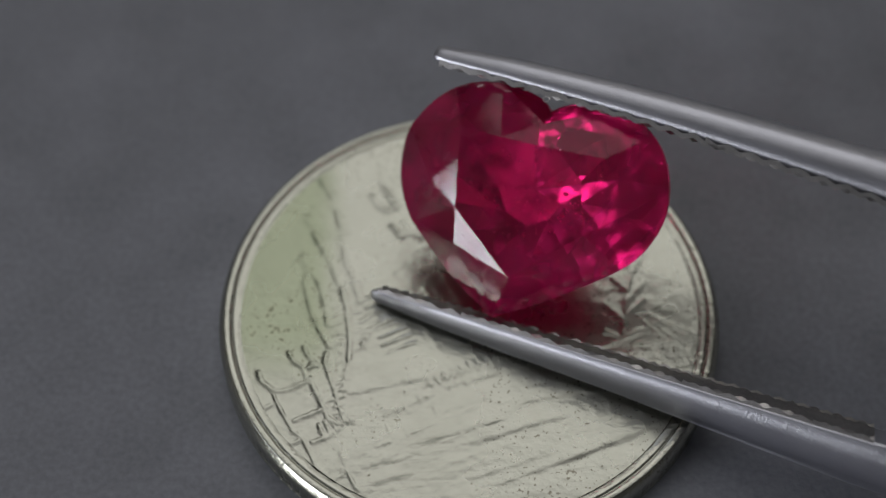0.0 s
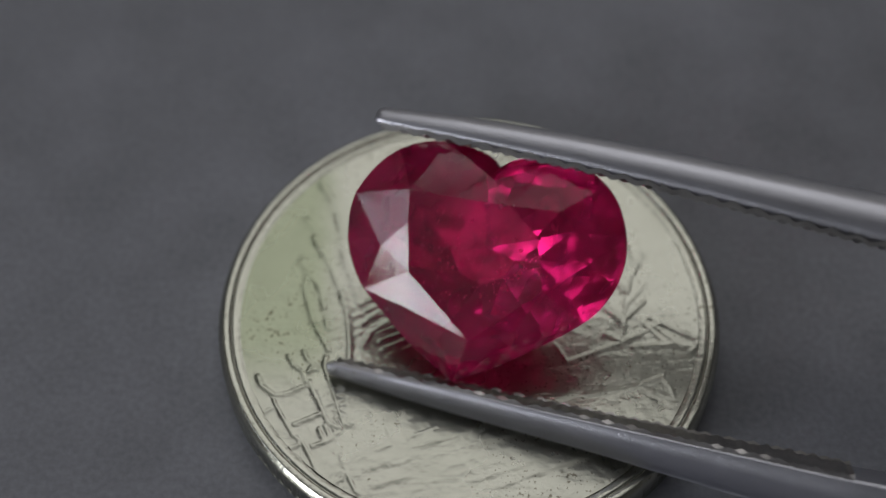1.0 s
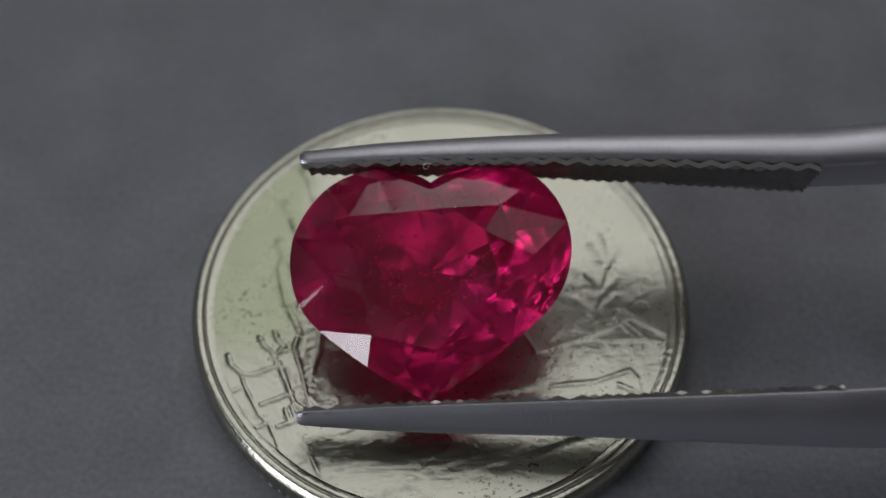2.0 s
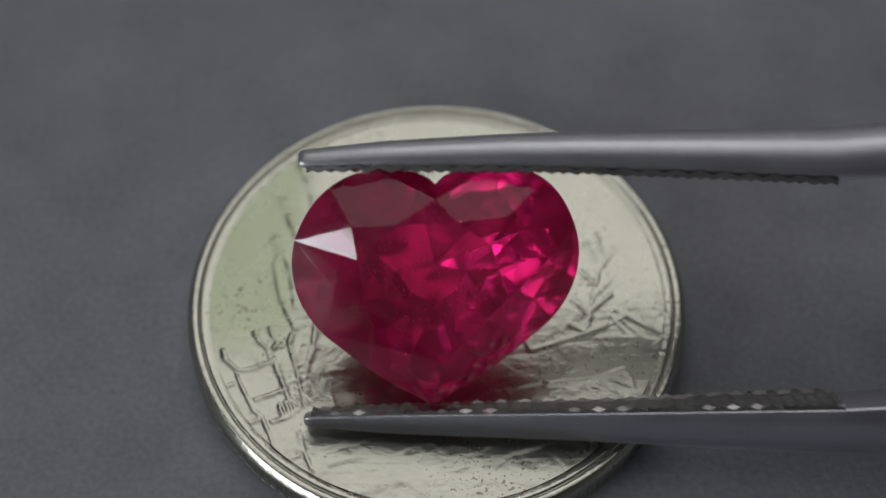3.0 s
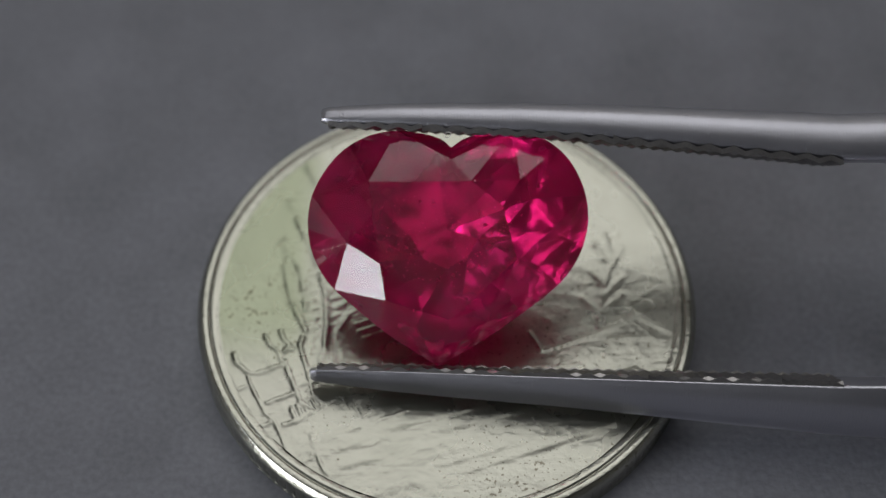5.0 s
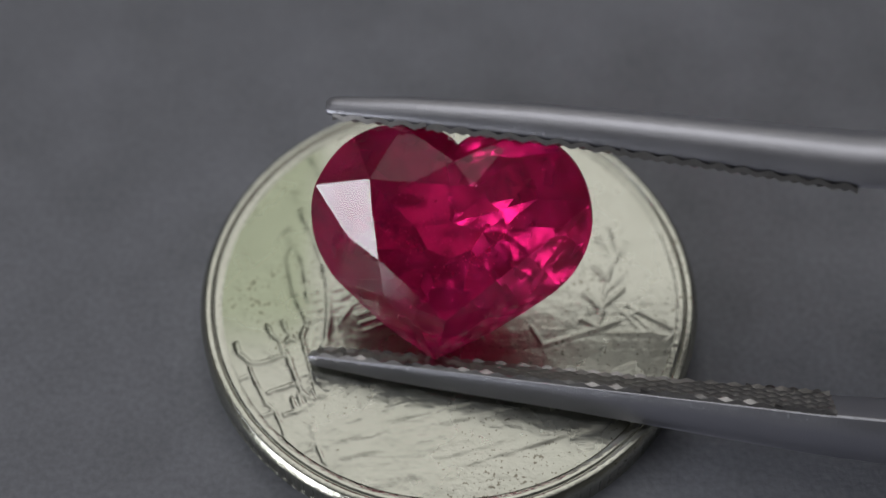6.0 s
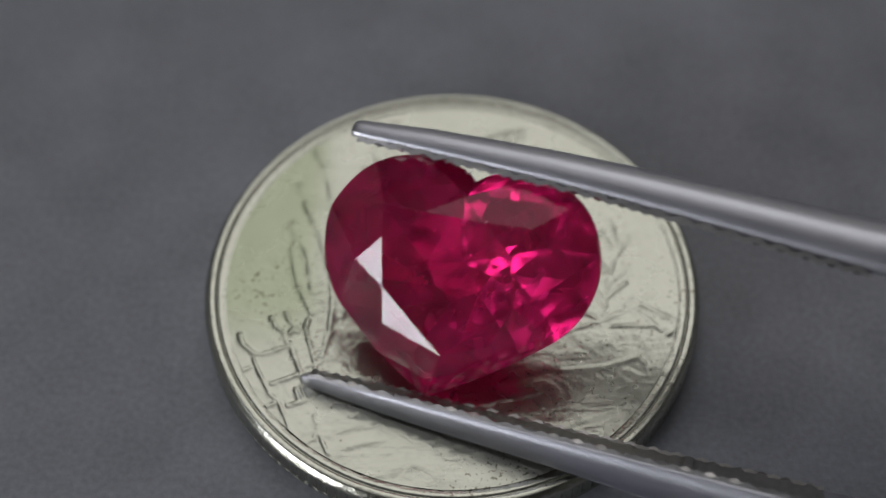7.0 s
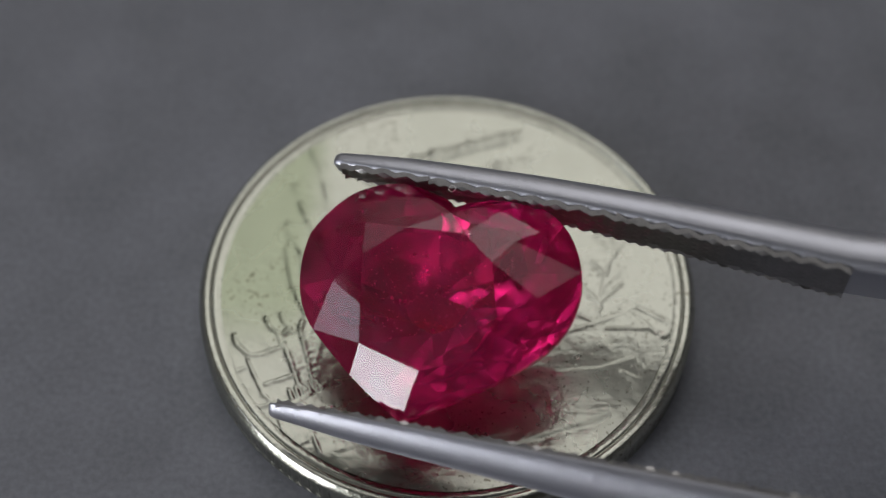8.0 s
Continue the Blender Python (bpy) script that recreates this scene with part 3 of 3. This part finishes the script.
def arm(parent, inner, outer, far, near, side):
    """One arm along +x: flat inside, rounded back, a blunt round tip. side: +1 for the arm whose back looks to +y."""
    x0 = inner[0][0]
    xs = [x0 + d for d in (0.0, 0.04, 0.12, 0.25, 0.45, 0.8, 1.4)] + [x0 + 1.4 + 1.6 * (k + 1) ** 1.25 for k in range(27)]
    bm, rows = bmesh.new(), []
    for x in xs:
        grow = math.sqrt(max(0.0, 1 - (1 - min(1, (x - x0 + 0.03) / 0.28)) ** 2))
        z0, z1 = lerp(far, x) * (0.7 + 0.3 * grow), lerp(near, x) * (0.7 + 0.3 * grow)
        yi, yo = lerp(inner, x), lerp(outer, x)
        mid = yi + (yo - yi) * 0.42
        yi, yo = mid + (yi - mid) * (0.6 + 0.4 * grow), mid + (yo - mid) * (0.6 + 0.4 * grow)
        zh, depth = (z1 - z0) / 2, yo - yi
        k = depth if abs(depth) < 2 * zh else math.copysign(2 * zh, depth)
        k = abs(k)
        sunk = min(0.27, 0.15 / abs(depth)) if x < 15.1 else 0.0
        half = [(sunk, 0.24), (sunk + 0.03, 0.1), (sunk + 0.08, 0.045), (sunk + 0.15, 0.012), (sunk + 0.24, 0.0), (0.54, 0.045), (0.66, 0.11), (0.76, 0.175), (0.84, 0.265), (0.94, 0.44), (0.98, 0.54), (1.0, 0.66)]
        if side < 0:
            half = [(sunk, 0.1), (sunk + 0.02, 0.035), (sunk + 0.05, 0.01), (sunk + 0.13, 0.0), (0.36, 0.03), (0.46, 0.08), (0.57, 0.145), (0.68, 0.225), (0.79, 0.325), (0.88, 0.435), (0.95, 0.55), (1.0, 0.68)]
        ring = [bm.verts.new((x * GM, (yi + depth * d) * GM, (z0 + min(c * k, zh * 0.96)) * GM)) for d, c in half]
        ring += [bm.verts.new((x * GM, (yi + depth * d) * GM, (z1 - min(c * k, zh * 0.96)) * GM)) for d, c in reversed(half)]
        rows.append(ring)
    k = len(rows[0])
    for a, b in zip(rows, rows[1:]):
        for s in range(k):
            bm.faces.new((a[s], a[(s + 1) % k], b[(s + 1) % k], b[s]))
    bm.faces.new(rows[0])
    bm.faces.new(rows[-1])
    bmesh.ops.recalc_face_normals(bm, faces=bm.faces)
    for f in bm.faces:
        f.smooth = len(f.verts) == 4
    body = part("arm", bm, STEEL, parent, "satin steel tweezer arm with a rounded back")
    body.data.set_sharp_from_angle(angle=radians(28))
    # cut grip: rows of small pyramids
    bm, at = bmesh.new(), {}
    pitch, step, h = 0.45, 0.3, 0.16
    count = int((15.1 - x0 - 0.3) / pitch)

    def knot(u, w):
        """A tip of the lattice where u + w is even, a valley between tips where it is odd."""
        x = x0 + 0.3 + u * pitch
        z0, z1 = lerp(far, x) * 0.95, lerp(near, x) * 0.97
        z = min(max(w * step, z0), z1)
        y = lerp(inner, x) + side * (0.14 - h * ((u + w) % 2 == 0))
        if (u, w) not in at:
            at[u, w] = bm.verts.new((x * GM, y * GM, z * GM))
        return at[u, w]

    for u in range(count):
        x = x0 + 0.3 + (u + 0.5) * pitch
        for w in range(-10, 8):
            if (w + 1) * step <= lerp(far, x) or w * step >= lerp(near, x):
                continue
            q = [knot(u, w), knot(u + 1, w), knot(u + 1, w + 1), knot(u, w + 1)]
            if (u + w) % 2:
                q = q[1:] + q[:1]
            bm.faces.new((q[0], q[1], q[3]))
            bm.faces.new((q[1], q[2], q[3]))
    bmesh.ops.dissolve_degenerate(bm, dist=1e-7, edges=bm.edges)
    rim = [e for e in bm.edges if e.is_boundary]
    low = [v for v in bmesh.ops.extrude_edge_only(bm, edges=rim)["geom"] if isinstance(v, bmesh.types.BMVert)]
    bmesh.ops.translate(bm, verts=low, vec=(0, side * 0.2 * GM, 0))
    bmesh.ops.recalc_face_normals(bm, faces=bm.faces)
    part("grip", bm, GRIP, body, "cross-cut grip of small steel pyramids", True).data.set_sharp_from_angle(angle=radians(62))
    return body


def tweezers():
    ob = tagged(new("tweezers"), "satin steel gem tweezers with cross-cut tips, closed on the ruby", "tweezers")
    arm(ob, [(-4.75, 4.92), (-1.4, 4.78), (4, 4.48), (9, 4.05), (15, 3.48), (40, 4.4), (97, 1.0)],
        [(-4.75, 5.7), (-1.4, 5.87), (4, 5.87), (9, 5.68), (15, 5.44), (40, 6.25), (97, 2.2)],
        [(-4.7, -0.55), (-3, -0.72), (9, -1.75), (15, -2.32), (40, -3.1), (95, -3.6)],
        [(-4.7, 0.6), (-3, 0.8), (0, 0.95), (9, 1.3), (15, 1.5), (40, 2.4), (95, 3.4)], 1)
    arm(ob, [(-5.2, -4.2), (-1.5, -4.22), (5, -4.36), (12, -4.48), (16, -4.56), (40, -6.0), (97, -1.0)],
        [(-5.2, -4.85), (-1.5, -5.3), (5, -5.8), (12, -6.48), (16, -6.84), (40, -7.7), (97, -2.2)],
        [(-5.2, -0.3), (-3, -0.36), (9, -0.52), (15, -0.7), (40, -2.2), (95, -3.4)],
        [(-5.2, 0.6), (-3, 0.8), (0, 1.0), (9, 1.6), (15, 1.95), (40, 3.0), (95, 3.6)], -1)
    # a curled thread of lint caught at the grip
    bm, rings = bmesh.new(), []
    for t in range(19):
        a = t * 0.31
        c = Vector((0.1 + 0.14 * math.cos(a) + 0.02 * t * 0.3, 4.7 - 0.14 * math.sin(a) - 0.008 * t, 1.02 + 0.012 * t))
        rings.append([bm.verts.new((c + 0.011 * Vector((math.cos(a) * math.cos(b), -math.sin(a) * math.cos(b), math.sin(b)))) * GM) for b in (0, 1.57, 3.14, 4.71)])
    for a, b in zip(rings, rings[1:]):
        for q in range(4):
            bm.faces.new((a[q], a[(q + 1) % 4], b[(q + 1) % 4], b[q]))
    part("lint", bm, LINT, ob, "curled pale thread of lint")
    bm = bmesh.new()
    slab(bm, 0.0975, 0.108, -0.0021, 0.0021, -0.003, 0.0038)
    bmesh.ops.bevel(bm, geom=bm.edges[:], offset=0.0008, segments=2, affect="EDGES")
    part("joint", bm, STEEL, ob, "welded end joining both arms")
    return ob


def motions():
    # place and turn of the tweezers; the stone is held fast and goes with them
    held = [
        (0.0, 0.00311, 0.00134, 0.00509, 41.6, -3.4, -19.3), (0.2, 0.00278, 0.00011, 0.00645, 43.4, -2.7, -18.6),
        (0.5, 0.00169, -0.00211, 0.00653, 57.5, -0.5, -16.1), (0.7, 0.00114, -0.00208, 0.00608, 53.8, -1.4, -16.5), (0.8, 0.00161, -0.00119, 0.00589, 51.5, -1.8, -16.6),
        (1.0, 0.00131, -0.00147, 0.00504, 39.2, -2.8, -13.4), (1.2, 0.00067, -0.00274, 0.00487, 28.9, -3.6, -8.4),
        (2.3, -0.00054, -0.00196, 0.00479, 22.9, -3.0, 2.7), (2.5, -0.00050, -0.00207, 0.00534, 22.3, -3.9, 1.2),
        (2.7, -0.00045, -0.00173, 0.00491, 21.9, -3.5, 2.2), (3.0, -0.00032, -0.00256, 0.00530, 42.4, -3.0, 1.9),
        (3.2, -0.00018, -0.00330, 0.00533, 42.5, -2.3, 2.3), (3.5, -0.00022, -0.00220, 0.00519, 30.8, -2.9, 1.0),
        (3.7, -0.00040, -0.00040, 0.00479, 21.5, -1.9, 2.2), (4.0, -0.00052, -0.00097, 0.00530, 36.8, -3.4, -1.5),
        (4.2, -0.00050, -0.00113, 0.00538, 44.2, -2.6, -0.0), (4.5, -0.00027, -0.00139, 0.00531, 44.4, -3.1, -0.3),
        (4.7, -0.00007, -0.00049, 0.00488, 35.2, -1.8, -0.3), (5.8, 0.00017, -0.00097, 0.00539, 44.9, -2.7, -3.9),
        (6.0, 0.00012, -0.00070, 0.00541, 46.6, -3.4, -6.6), (6.2, 0.00075, 0.00064, 0.00500, 36.7, -2.9, -9.5),
        (6.5, 0.00298, 0.00253, 0.00518, 30.0, -3.0, -14.4), (6.7, 0.00175, -0.00120, 0.00696, 24.2, -3.3, -15.7),
        (7.0, 0.00032, -0.00210, 0.00495, 40.6, -4.1, -15.7), (7.2, -0.00033, -0.00346, 0.00533, 43.1, -3.2, -13.4),
        (7.5, -0.00039, -0.00404, 0.00511, 29.8, -3.4, -13.0), (7.7, -0.00048, -0.00379, 0.00540, 24.1, -4.2, -13.5),
        (8.0, -0.00050, -0.00335, 0.00517, 20.0, -4.4, -12.9)]
    rows = [(t, pose(x, y, z, a, b, c)) for t, x, y, z, a, b, c in held]
    walk(TWEEZERS, rows)
    walk(STONE, [(t, m @ pose(0, 0, 0, 0, -1.2, 0)) for t, m in rows])
    # the coin is nudged about a little on the card
    slid = [(0.0, 1.18, -0.78, 3.71), (0.5, 1.14, -0.73, 3.73), (1.0, 1.17, -0.93, 3.85), (1.2, 0.99, -0.99, 3.57),
            (2.3, -0.17, -0.20, 0.93), (2.5, -0.22, -0.23, 0.80), (3.0, -0.16, -0.21, 0.93), (3.5, -0.18, -0.19, 0.93),
            (4.0, -0.15, -0.24, 0.86), (4.5, -0.13, -0.23, 0.94), (4.7, 0.09, -0.32, 1.5), (5.8, 0.37, 0.01, 1.2),
            (6.0, 0.35, 0.06, 0.60), (6.5, 0.71, 0.35, 0.95), (7.0, 0.48, 0.44, 0.33), (7.5, 0.43, 0.40, 0.24), (8.0, 0.27, 0.37, 0.0)]
    walk(COIN_THING, [(t, pose((x - 0.1) * MM, y * MM, 0, 0, 0, a)) for t, x, y, a in slid])


room()
card()
COIN_THING = coin()
TWEEZERS = tweezers()
STONE = ruby()
motions()
